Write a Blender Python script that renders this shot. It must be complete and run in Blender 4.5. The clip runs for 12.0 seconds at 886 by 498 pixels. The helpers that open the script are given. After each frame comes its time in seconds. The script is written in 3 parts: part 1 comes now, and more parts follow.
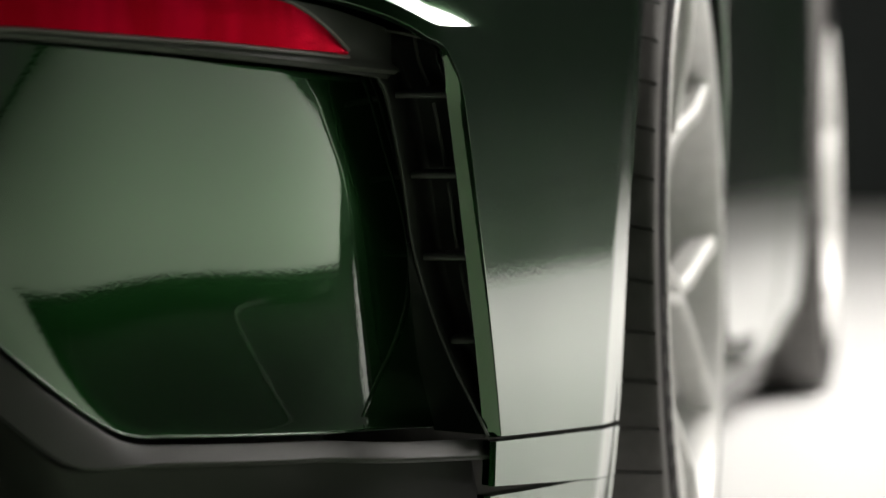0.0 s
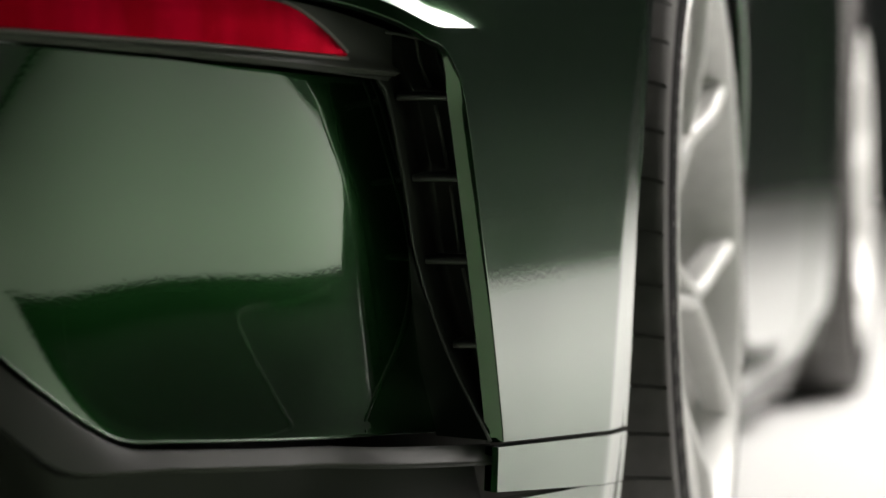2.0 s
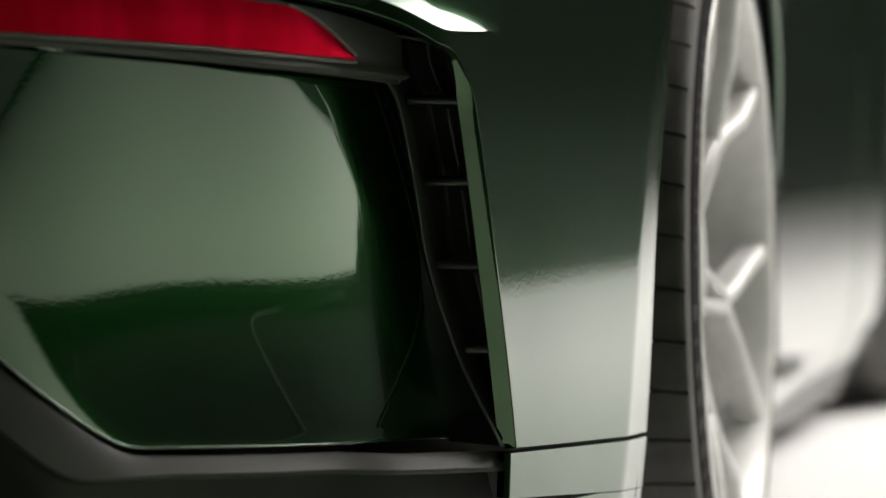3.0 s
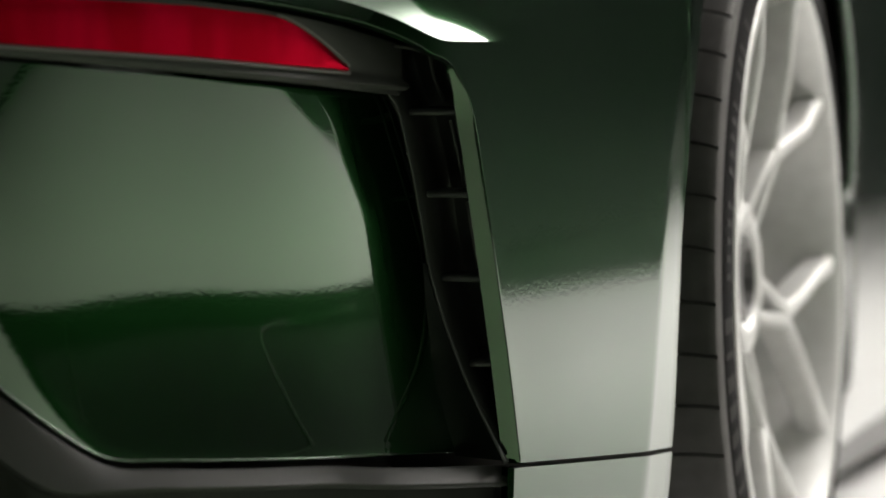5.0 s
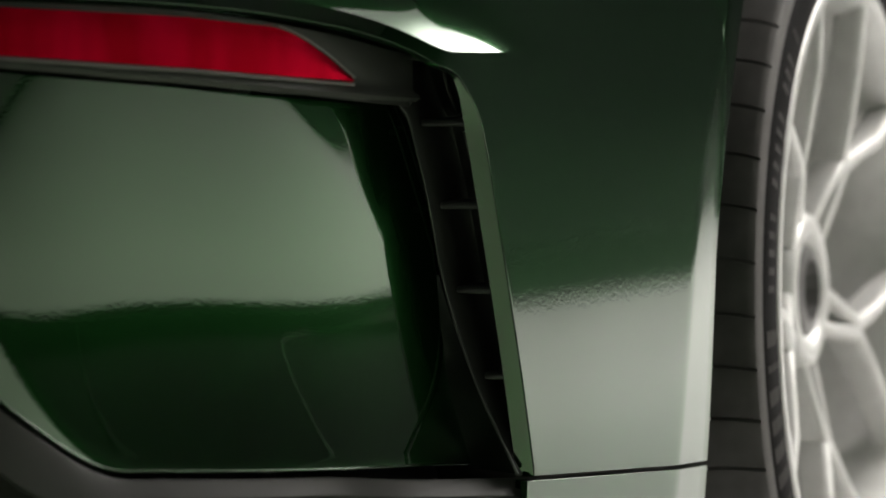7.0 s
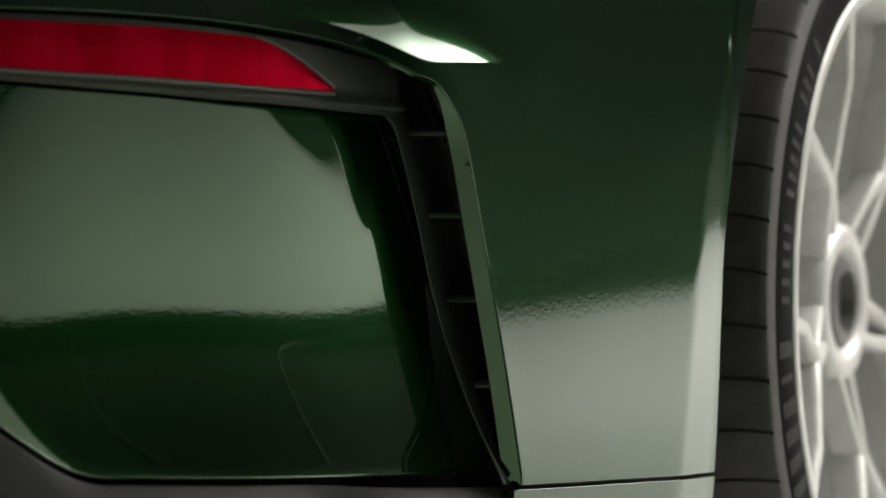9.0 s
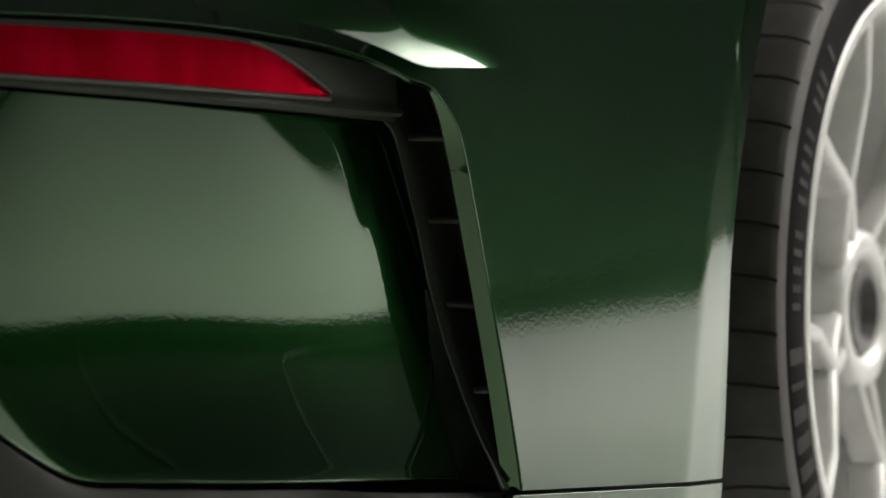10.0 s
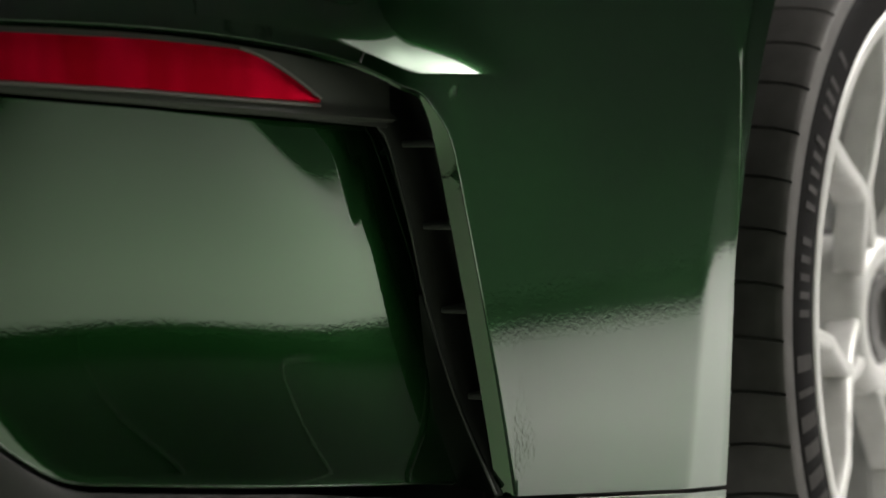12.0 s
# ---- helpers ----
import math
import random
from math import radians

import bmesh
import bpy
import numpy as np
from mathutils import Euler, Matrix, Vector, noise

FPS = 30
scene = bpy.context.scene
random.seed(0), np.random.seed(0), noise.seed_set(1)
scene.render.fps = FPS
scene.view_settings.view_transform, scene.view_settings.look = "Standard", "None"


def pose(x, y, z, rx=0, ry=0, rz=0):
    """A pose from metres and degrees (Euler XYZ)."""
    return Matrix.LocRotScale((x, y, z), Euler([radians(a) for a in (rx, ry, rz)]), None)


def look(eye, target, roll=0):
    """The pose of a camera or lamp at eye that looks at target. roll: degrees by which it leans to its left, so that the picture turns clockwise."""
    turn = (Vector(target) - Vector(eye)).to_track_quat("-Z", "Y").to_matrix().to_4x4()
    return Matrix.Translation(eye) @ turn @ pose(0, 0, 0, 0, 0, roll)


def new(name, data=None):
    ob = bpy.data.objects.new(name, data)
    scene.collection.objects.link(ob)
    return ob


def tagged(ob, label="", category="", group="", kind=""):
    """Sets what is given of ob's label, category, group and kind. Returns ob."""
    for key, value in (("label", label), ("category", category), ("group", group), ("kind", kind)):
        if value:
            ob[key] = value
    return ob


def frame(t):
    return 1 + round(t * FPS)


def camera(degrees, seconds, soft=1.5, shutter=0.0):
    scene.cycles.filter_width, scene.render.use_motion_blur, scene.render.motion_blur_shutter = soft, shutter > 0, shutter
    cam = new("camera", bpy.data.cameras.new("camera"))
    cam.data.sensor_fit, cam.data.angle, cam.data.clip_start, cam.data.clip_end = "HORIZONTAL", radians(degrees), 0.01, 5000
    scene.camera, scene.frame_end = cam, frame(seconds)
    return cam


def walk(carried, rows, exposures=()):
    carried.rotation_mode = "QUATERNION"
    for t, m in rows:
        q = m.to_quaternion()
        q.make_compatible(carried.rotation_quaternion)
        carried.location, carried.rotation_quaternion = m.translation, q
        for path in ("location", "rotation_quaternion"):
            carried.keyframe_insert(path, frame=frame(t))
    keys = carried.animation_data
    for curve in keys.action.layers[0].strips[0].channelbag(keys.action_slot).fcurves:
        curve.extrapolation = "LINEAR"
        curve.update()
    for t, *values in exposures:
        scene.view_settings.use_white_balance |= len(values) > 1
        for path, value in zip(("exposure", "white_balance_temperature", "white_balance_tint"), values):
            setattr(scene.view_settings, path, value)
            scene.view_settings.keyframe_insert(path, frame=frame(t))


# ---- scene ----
# ---- camera and its way ----
cam = camera(15.0, 12.0)
PATH = [
    (0, (1.227, -3.212, 0.532), (0.897, -1.242, 0.433), -0.1),
    (0.5, (1.235, -3.208, 0.532), (0.899, -1.239, 0.433), -0.1),
    (1, (1.246, -3.2, 0.532), (0.901, -1.232, 0.434), -0.1),
    (1.5, (1.254, -3.191, 0.532), (0.902, -1.224, 0.433), -0.1),
    (2, (1.261, -3.181, 0.531), (0.9, -1.217, 0.434), -0.1),
    (2.5, (1.283, -3.17, 0.531), (0.9, -1.209, 0.435), -0.2),
    (3, (1.31, -3.156, 0.53), (0.901, -1.201, 0.436), -0.2),
    (5, (1.467, -3.091, 0.533), (0.926, -1.168, 0.443), -0.2),
    (5.5, (1.506, -3.074, 0.534), (0.93, -1.161, 0.445), -0.2),
    (6, (1.545, -3.059, 0.533), (0.932, -1.157, 0.446), -0.2),
    (6.5, (1.587, -3.044, 0.538), (0.937, -1.154, 0.449), -0.1),
    (7, (1.629, -3.031, 0.535), (0.948, -1.152, 0.45), -0.2),
    (9, (1.793, -2.974, 0.531), (0.989, -1.144, 0.455), -0.2),
    (9.5, (1.827, -2.959, 0.528), (0.997, -1.141, 0.456), -0.2),
    (10, (1.864, -2.943, 0.525), (1.004, -1.139, 0.457), -0.2),
    (10.5, (1.894, -2.93, 0.524), (1.01, -1.137, 0.458), -0.2),
    (11, (1.921, -2.923, 0.522), (1.019, -1.139, 0.458), -0.3),
    (11.5, (1.944, -2.916, 0.521), (1.027, -1.14, 0.459), -0.2),
    (12, (1.955, -2.903, 0.522), (1.027, -1.133, 0.46), -0.2),
]

walk(cam, [(t, look(eye, target, roll)) for t, eye, target, roll in PATH], exposures=[(0.0, 0.10), (12.0, 0.14)])
cam.data.dof.use_dof = True
cam.data.dof.focus_distance = 2.55
cam.data.dof.aperture_fstop = 4.4

# ---- light of the studio ----
world = bpy.data.worlds.new("studio_dark")
scene.world = world
world.use_nodes = True
world.node_tree.nodes["Background"].inputs["Color"].default_value = (0.10, 0.11, 0.105, 1)
world.node_tree.nodes["Background"].inputs["Strength"].default_value = 0.05

REAR_LIGHT = dict(at=(3.337, -2.363, 0.525), to=(0.587, -1.533, 0.525), size=(6.9, 0.79), power=17.7)
FLOOR_LIGHT = dict(at=(3.35, 2.1, 3.3), to=(3.05, 2.1, 0.0), size=(5.2, 2.7), power=860)


# ---- materials ----
def material(name, colour, rough=0.5, metal=0.0, coat=0.0, coat_rough=0.03, ior=1.5):
    m = bpy.data.materials.new(name)
    m.use_nodes = True
    p = m.node_tree.nodes["Principled BSDF"]
    p.inputs["Base Color"].default_value = (*colour, 1)
    p.inputs["Roughness"].default_value = rough
    p.inputs["Metallic"].default_value = metal
    p.inputs["Coat Weight"].default_value = coat
    p.inputs["Coat Roughness"].default_value = coat_rough
    p.inputs["IOR"].default_value = ior
    return m


def noise_node(m, scale, detail=3.0, stretch=None):
    nt = m.node_tree
    tc = nt.nodes.new("ShaderNodeTexCoord")
    n = nt.nodes.new("ShaderNodeTexNoise")
    n.inputs["Scale"].default_value = scale
    n.inputs["Detail"].default_value = detail
    if stretch:
        mp = nt.nodes.new("ShaderNodeMapping")
        mp.inputs["Scale"].default_value = stretch
        nt.links.new(tc.outputs["Object"], mp.inputs["Vector"])
        nt.links.new(mp.outputs["Vector"], n.inputs["Vector"])
    else:
        nt.links.new(tc.outputs["Object"], n.inputs["Vector"])
    return n


def bumped(m, scale, strength, distance=0.001, detail=3.0, socket="Normal", stretch=None):
    nt = m.node_tree
    n = noise_node(m, scale, detail, stretch)
    b = nt.nodes.new("ShaderNodeBump")
    b.inputs["Strength"].default_value = strength
    b.inputs["Distance"].default_value = distance
    nt.links.new(n.outputs["Fac"], b.inputs["Height"])
    nt.links.new(b.outputs["Normal"], nt.nodes["Principled BSDF"].inputs[socket])
    return m


def varied(m, scale, a, b, socket="Base Color", detail=4.0, stretch=None):
    nt = m.node_tree
    n = noise_node(m, scale, detail, stretch)
    r = nt.nodes.new("ShaderNodeValToRGB")
    r.color_ramp.elements[0].position, r.color_ramp.elements[1].position = 0.3, 0.7
    r.color_ramp.elements[0].color = (*a, 1) if isinstance(a, tuple) else (a, a, a, 1)
    r.color_ramp.elements[1].color = (*b, 1) if isinstance(b, tuple) else (b, b, b, 1)
    nt.links.new(n.outputs["Fac"], r.inputs["Fac"])
    nt.links.new(r.outputs["Color"], nt.nodes["Principled BSDF"].inputs[socket])
    return m


# metallic green under clear lacquer with a faint orange peel
PAINT = material("green_metallic_paint", (0.0066, 0.045, 0.0088), 0.24, 0.9, 1.0, 0.012)
PAINT.node_tree.nodes["Principled BSDF"].inputs["Coat IOR"].default_value = 1.9
varied(PAINT, 900.0, (0.0060, 0.041, 0.0080), (0.0072, 0.049, 0.0096), detail=1.0)
bumped(PAINT, 260.0, 0.028, 0.0006, 2.0, "Coat Normal")
# green-black for the vent's foot: the panel's dark reflection painted as colour
DARK_REFLECTION = bumped(material("dark_reflection_colour", (0.008, 0.010, 0.008), 0.3), 500, 0.05)
DARK_REFLECTION.node_tree.nodes["Principled BSDF"].inputs["Specular IOR Level"].default_value = 0.2
MATT_BLACK = bumped(material("matt_black_plastic", (0.036, 0.036, 0.034), 0.6), 1200, 0.25, 0.0004)
MATT_BLACK.node_tree.nodes["Principled BSDF"].inputs["Specular IOR Level"].default_value = 0.25
SATIN_BLACK = bumped(material("satin_black_plastic", (0.11, 0.108, 0.105), 0.40), 1500, 0.25, 0.0004)
GREY_PLASTIC = bumped(material("dark_grey_plastic", (0.055, 0.054, 0.052), 0.5), 1800, 0.25, 0.0004)
SLAT = bumped(material("satin_grey_black_plastic", (0.085, 0.085, 0.083), 0.36, 0, 0.8, 0.22), 1500, 0.2, 0.0003)
PALE_EDGE = material("pale_moulded_edge", (0.30, 0.27, 0.27), 0.35)
DEEP_BLACK = bumped(material("black_liner", (0.032, 0.031, 0.030), 0.5), 400, 0.1)
RUBBER = bumped(varied(material("tyre_rubber", (0.085, 0.081, 0.078), 0.6), 40, (0.072, 0.068, 0.065), (0.098, 0.094, 0.090)), 900, 0.3, 0.0006)
RUBBER_BAND = bumped(material("smooth_black_rubber", (0.006, 0.0055, 0.0055), 0.6), 900, 0.2, 0.0004)
RUBBER_BAND.node_tree.nodes["Principled BSDF"].inputs["Specular IOR Level"].default_value = 0.05
RUBBER.node_tree.nodes["Principled BSDF"].inputs["Specular IOR Level"].default_value = 0.3
LETTER_DIM = material("faint_grey_lettering", (0.018, 0.016, 0.015), 0.8)
LETTER = material("worn_grey_lettering", (0.050, 0.048, 0.046), 0.8)
LETTER.node_tree.nodes["Principled BSDF"].inputs["Specular IOR Level"].default_value = 0.1
SILVER = bumped(varied(material("silver_wheel_lacquer", (0.58, 0.58, 0.565), 0.44, 0.2, 0.25, 0.15), 60, (0.55, 0.55, 0.535), (0.62, 0.62, 0.60)), 700, 0.05, 0.0004)
STEEL = bumped(material("brushed_steel", (0.35, 0.35, 0.35), 0.38, 0.9), 200, 0.2, 0.0005)

RED = material("red_reflector_lens", (0.36, 0.002, 0.012), 0.30, 0.75, 0.0, 0.12)
RED.node_tree.nodes["Principled BSDF"].inputs["Specular IOR Level"].default_value = 0.05
nt = RED.node_tree
tc = nt.nodes.new("ShaderNodeTexCoord")
mp = nt.nodes.new("ShaderNodeMapping")
mp.inputs["Rotation"].default_value = (0, 0.0, radians(45))
mp.inputs["Scale"].default_value = (600, 600, 600)
ck = nt.nodes.new("ShaderNodeTexVoronoi")
ck.inputs["Scale"].default_value = 1.0
nt.links.new(tc.outputs["Object"], mp.inputs["Vector"])
nt.links.new(mp.outputs["Vector"], ck.inputs["Vector"])
bp = nt.nodes.new("ShaderNodeBump")
bp.inputs["Strength"].default_value = 0.30
bp.inputs["Distance"].default_value = 0.001
nt.links.new(ck.outputs["Distance"], bp.inputs["Height"])
nt.links.new(bp.outputs["Normal"], nt.nodes["Principled BSDF"].inputs["Normal"])
wv = noise_node(RED, 26.0, 2.0, (1.0, 1.0, 0.25))
rp = nt.nodes.new("ShaderNodeValToRGB")
rp.color_ramp.elements[0].position, rp.color_ramp.elements[1].position = 0.38, 0.62
rp.color_ramp.elements[0].color = (0.70, 0.0015, 0.022, 1)
rp.color_ramp.elements[1].color = (0.97, 0.003, 0.045, 1)
nt.links.new(wv.outputs["Fac"], rp.inputs["Fac"])
nt.links.new(rp.outputs["Color"], nt.nodes["Principled BSDF"].inputs["Base Color"])

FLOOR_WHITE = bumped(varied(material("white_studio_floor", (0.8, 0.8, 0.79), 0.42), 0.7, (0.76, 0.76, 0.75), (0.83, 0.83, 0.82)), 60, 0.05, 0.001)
# tint of the added card, chosen for the blade edge's green reflection
CARD_GREEN = varied(material("pale_green_card", (0.56, 0.72, 0.50), 0.7), 2.0, (0.54, 0.69, 0.48), (0.58, 0.75, 0.52))
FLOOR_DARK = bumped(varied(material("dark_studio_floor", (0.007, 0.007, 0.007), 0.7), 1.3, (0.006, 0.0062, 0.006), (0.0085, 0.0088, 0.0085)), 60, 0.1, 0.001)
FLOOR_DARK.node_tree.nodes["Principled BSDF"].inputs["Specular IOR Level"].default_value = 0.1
WALL_GREY = varied(material("grey_studio_paint", (0.50, 0.51, 0.49), 0.9), 0.8, (0.47, 0.48, 0.46), (0.53, 0.54, 0.52))
WALL_DARK = varied(material("dark_studio_paint", (0.024, 0.029, 0.027), 0.9), 0.8, (0.021, 0.026, 0.024), (0.027, 0.032, 0.030))
WALL_MID = varied(material("mid_studio_paint", (0.055, 0.066, 0.061), 0.9), 0.8, (0.050, 0.060, 0.056), (0.060, 0.072, 0.066))
CLOTH = material("black_softbox_cloth", (0.012, 0.012, 0.012), 0.85)


def glowing(name, strength, hot=None, tint=(1.0, 0.985, 0.95), height=0.0):
    """A lit diffuser cloth; hot: centre and half sizes, in its own metres, of the brighter middle of its lamps."""
    m = material(name, (0.8, 0.8, 0.8), 0.9)
    nt = m.node_tree
    p = nt.nodes["Principled BSDF"]
    p.inputs["Emission Color"].default_value = (*tint, 1)
    p.inputs["Emission Strength"].default_value = strength
    if hot:
        cx, cy, rx, ry, rest = hot
        tc = nt.nodes.new("ShaderNodeTexCoord")
        mp = nt.nodes.new("ShaderNodeMapping")
        mp.vector_type = "POINT"
        mp.inputs["Location"].default_value = (-cx / rx, -cy / ry, 0)
        mp.inputs["Scale"].default_value = (1 / rx, 1 / ry, 0)
        ln = nt.nodes.new("ShaderNodeVectorMath")
        ln.operation = "LENGTH"
        rg = nt.nodes.new("ShaderNodeMapRange")
        rg.interpolation_type = "SMOOTHSTEP"
        rg.inputs["From Min"].default_value, rg.inputs["From Max"].default_value = 0.0, 1.0
        rg.inputs["To Min"].default_value, rg.inputs["To Max"].default_value = strength, strength * rest
        nt.links.new(tc.outputs["Object"], mp.inputs["Vector"])
        nt.links.new(mp.outputs["Vector"], ln.inputs[0])
        nt.links.new(ln.outputs["Value"], rg.inputs["Value"])
        out = rg.outputs["Result"]
        if height:
            # the cloth is dimmer along its upper and lower hem, away from the tubes
            sp = nt.nodes.new("ShaderNodeSeparateXYZ")
            nt.links.new(tc.outputs["Object"], sp.inputs["Vector"])
            for edge, inner_edge, least in ((-height / 2, -height / 2 + 0.02, 0.12), (height / 2, height / 2 - 0.62, 0.12)):
                hem = nt.nodes.new("ShaderNodeMapRange")
                hem.inputs["From Min"].default_value, hem.inputs["From Max"].default_value = edge, inner_edge
                hem.inputs["To Min"].default_value, hem.inputs["To Max"].default_value = least, 1.0
                nt.links.new(sp.outputs["Y"], hem.inputs["Value"])
                mu = nt.nodes.new("ShaderNodeMath")
                mu.operation = "MULTIPLY"
                nt.links.new(out, mu.inputs[0])
                nt.links.new(hem.outputs["Result"], mu.inputs[1])
                out = mu.outputs["Value"]
        nt.links.new(out, p.inputs["Emission Strength"])
    return m


# ---- building helpers ----
def part(name, bm, mat, parent=None, label="", smooth=True):
    me = bpy.data.meshes.new(name)
    bm.to_mesh(me)
    bm.free()
    for m in (mat if isinstance(mat, (list, tuple)) else [mat]):
        me.materials.append(m)
    if smooth:
        me.shade_smooth()
    ob = new(name, me)
    if parent is not None:
        ob.parent = parent
    if label:
        tagged(ob, label)
    return ob


def bevel(ob, width=0.0015, segments=2, angle=38):
    b = ob.modifiers.new("edge", "BEVEL")
    b.width, b.segments, b.limit_method, b.angle_limit = width, segments, "ANGLE", radians(angle)
    b.harden_normals = False
    return ob


def spline(points, t):
    """Catmull-Rom through points (any dimension) at t in 0..1."""
    p = np.array(points, float)
    n = len(p) - 1
    f = min(max(t, 0.0), 1.0) * n
    i = min(int(f), n - 1)
    f -= i
    a, b = p[i], p[i + 1]
    before = p[i - 1] if i > 0 else 2 * a - b
    after = p[i + 2] if i + 2 <= n else 2 * b - a
    return 0.5 * (2 * a + (b - before) * f + (2 * before - 5 * a + 4 * b - after) * f * f + (3 * a - before - 3 * b + after) * f ** 3)


def along(points, key, value):
    """The interpolated point where coordinate key has the value (points sorted by it)."""
    p = np.array(points, float)
    k = p[:, key]
    if k[0] > k[-1]:
        p, k = p[::-1], k[::-1]
    return np.array([np.interp(value, k, p[:, c]) for c in range(p.shape[1])])


def slab(grid, thick, flip=False):
    """A bmesh from a grid of points [rows][columns], given a thickness behind its face."""
    g = np.array(grid, float)
    r, c = g.shape[:2]
    du = np.gradient(g, axis=1)
    dv = np.gradient(g, axis=0)
    n = np.cross(du, dv)
    n /= np.maximum(np.linalg.norm(n, axis=2, keepdims=True), 1e-9)
    if flip:
        n = -n
    back = g - n * thick
    bm = bmesh.new()
    f = [[bm.verts.new(g[i, j]) for j in range(c)] for i in range(r)]
    b = [[bm.verts.new(back[i, j]) for j in range(c)] for i in range(r)]
    for i in range(r - 1):
        for j in range(c - 1):
            bm.faces.new((f[i][j], f[i][j + 1], f[i + 1][j + 1], f[i + 1][j]))
            bm.faces.new((b[i][j], b[i + 1][j], b[i + 1][j + 1], b[i][j + 1]))
    for i in range(r - 1):
        bm.faces.new((f[i][0], f[i + 1][0], b[i + 1][0], b[i][0]))
        bm.faces.new((f[i][-1], b[i][-1], b[i + 1][-1], f[i + 1][-1]))
    for j in range(c - 1):
        bm.faces.new((f[0][j], b[0][j], b[0][j + 1], f[0][j + 1]))
        bm.faces.new((f[-1][j], f[-1][j + 1], b[-1][j + 1], b[-1][j]))
    if flip:
        bmesh.ops.reverse_faces(bm, faces=bm.faces)
    return bm


def panel_ob(name, grid, thick, mat, parent, label="", edge=0.002, flip=False, segments=3):
    bm = slab(grid, thick, flip)
    ob = part(name, bm, mat, parent, label)
    me = ob.data
    me.set_sharp_from_angle(angle=radians(50))
    if edge:
        bevel(ob, edge, segments, 50)
    return ob


def tube(points, radius, sides=8):
    """A round bead along points."""
    p = np.array(points, float)
    bm = bmesh.new()
    rings = []
    for i in range(len(p)):
        d = p[min(i + 1, len(p) - 1)] - p[max(i - 1, 0)]
        d = Vector(d).normalized()
        side = d.cross(Vector((0.1, 0.2, 1))).normalized() if abs(d.z) < 0.95 else d.cross(Vector((1, 0, 0))).normalized()
        up = side.cross(d)
        rings.append([bm.verts.new(Vector(p[i]) + radius * (math.cos(a) * side + math.sin(a) * up)) for a in [2 * math.pi * k / sides for k in range(sides)]])
    for a, b in zip(rings, rings[1:]):
        for k in range(sides):
            bm.faces.new((a[k], a[(k + 1) % sides], b[(k + 1) % sides], b[k]))
    bm.faces.new(rings[0][::-1])
    bm.faces.new(rings[-1])
    return bm


def block(size, at=(0, 0, 0), turn=None):
    bm = bmesh.new()
    bmesh.ops.create_cube(bm, size=1)
    bmesh.ops.scale(bm, vec=size, verts=bm.verts)
    m = Matrix.Translation(at) @ (turn or Matrix())
    bmesh.ops.transform(bm, matrix=m, verts=bm.verts)
    return bm


def lathe(profile, count, centre=(0, 0, 0)):
    """Turns a profile of (x, r) about the X axis."""
    bm = bmesh.new()
    rings = []
    for k in range(count):
        a = 2 * math.pi * k / count
        rings.append([bm.verts.new((centre[0] + x, centre[1] + r * math.cos(a), centre[2] + r * math.sin(a))) for x, r in profile])
    for k in range(count):
        a, b = rings[k], rings[(k + 1) % count]
        for i in range(len(profile) - 1):
            bm.faces.new((a[i], a[i + 1], b[i + 1], b[i]))
    bmesh.ops.recalc_face_normals(bm, faces=bm.faces)
    return bm


# ---- studio: floor, walls, ceiling ----
FLOOR = 0.014
def setting(name, size, at, mat, label, category):
    ob = part(name, block(size, at), mat, smooth=False)
    return tagged(ob, label, category, kind="structure")


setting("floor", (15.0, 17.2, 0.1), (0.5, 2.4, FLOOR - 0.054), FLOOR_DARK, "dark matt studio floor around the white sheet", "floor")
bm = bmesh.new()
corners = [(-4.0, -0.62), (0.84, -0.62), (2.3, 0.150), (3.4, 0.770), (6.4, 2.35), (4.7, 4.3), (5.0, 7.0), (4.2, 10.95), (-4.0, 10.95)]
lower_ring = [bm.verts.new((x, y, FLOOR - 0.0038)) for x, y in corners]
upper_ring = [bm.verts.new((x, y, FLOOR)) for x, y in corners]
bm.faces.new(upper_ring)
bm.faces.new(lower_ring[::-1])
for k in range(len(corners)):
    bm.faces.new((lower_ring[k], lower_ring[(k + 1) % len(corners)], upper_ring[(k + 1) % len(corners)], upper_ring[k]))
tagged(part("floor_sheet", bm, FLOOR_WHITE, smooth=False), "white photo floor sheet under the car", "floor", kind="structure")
setting("wall_front", (15.0, 0.2, 5.0), (0.5, 11.1, 2.5), WALL_DARK, "dark green-grey studio wall", "wall")
setting("wall_rear", (15.0, 0.2, 5.0), (0.5, -6.3, 2.5), WALL_GREY, "plain grey studio wall", "wall")
setting("wall_right", (0.2, 17.2, 5.0), (8.1, 2.4, 2.5), WALL_MID, "green-grey studio wall", "wall")
setting("wall_left", (0.2, 17.2, 5.0), (-7.1, 2.4, 2.5), WALL_GREY, "plain grey studio wall", "wall")
setting("ceiling", (15.4, 17.6, 0.2), (0.5, 2.4, 5.1), WALL_GREY, "grey studio ceiling", "ceiling")


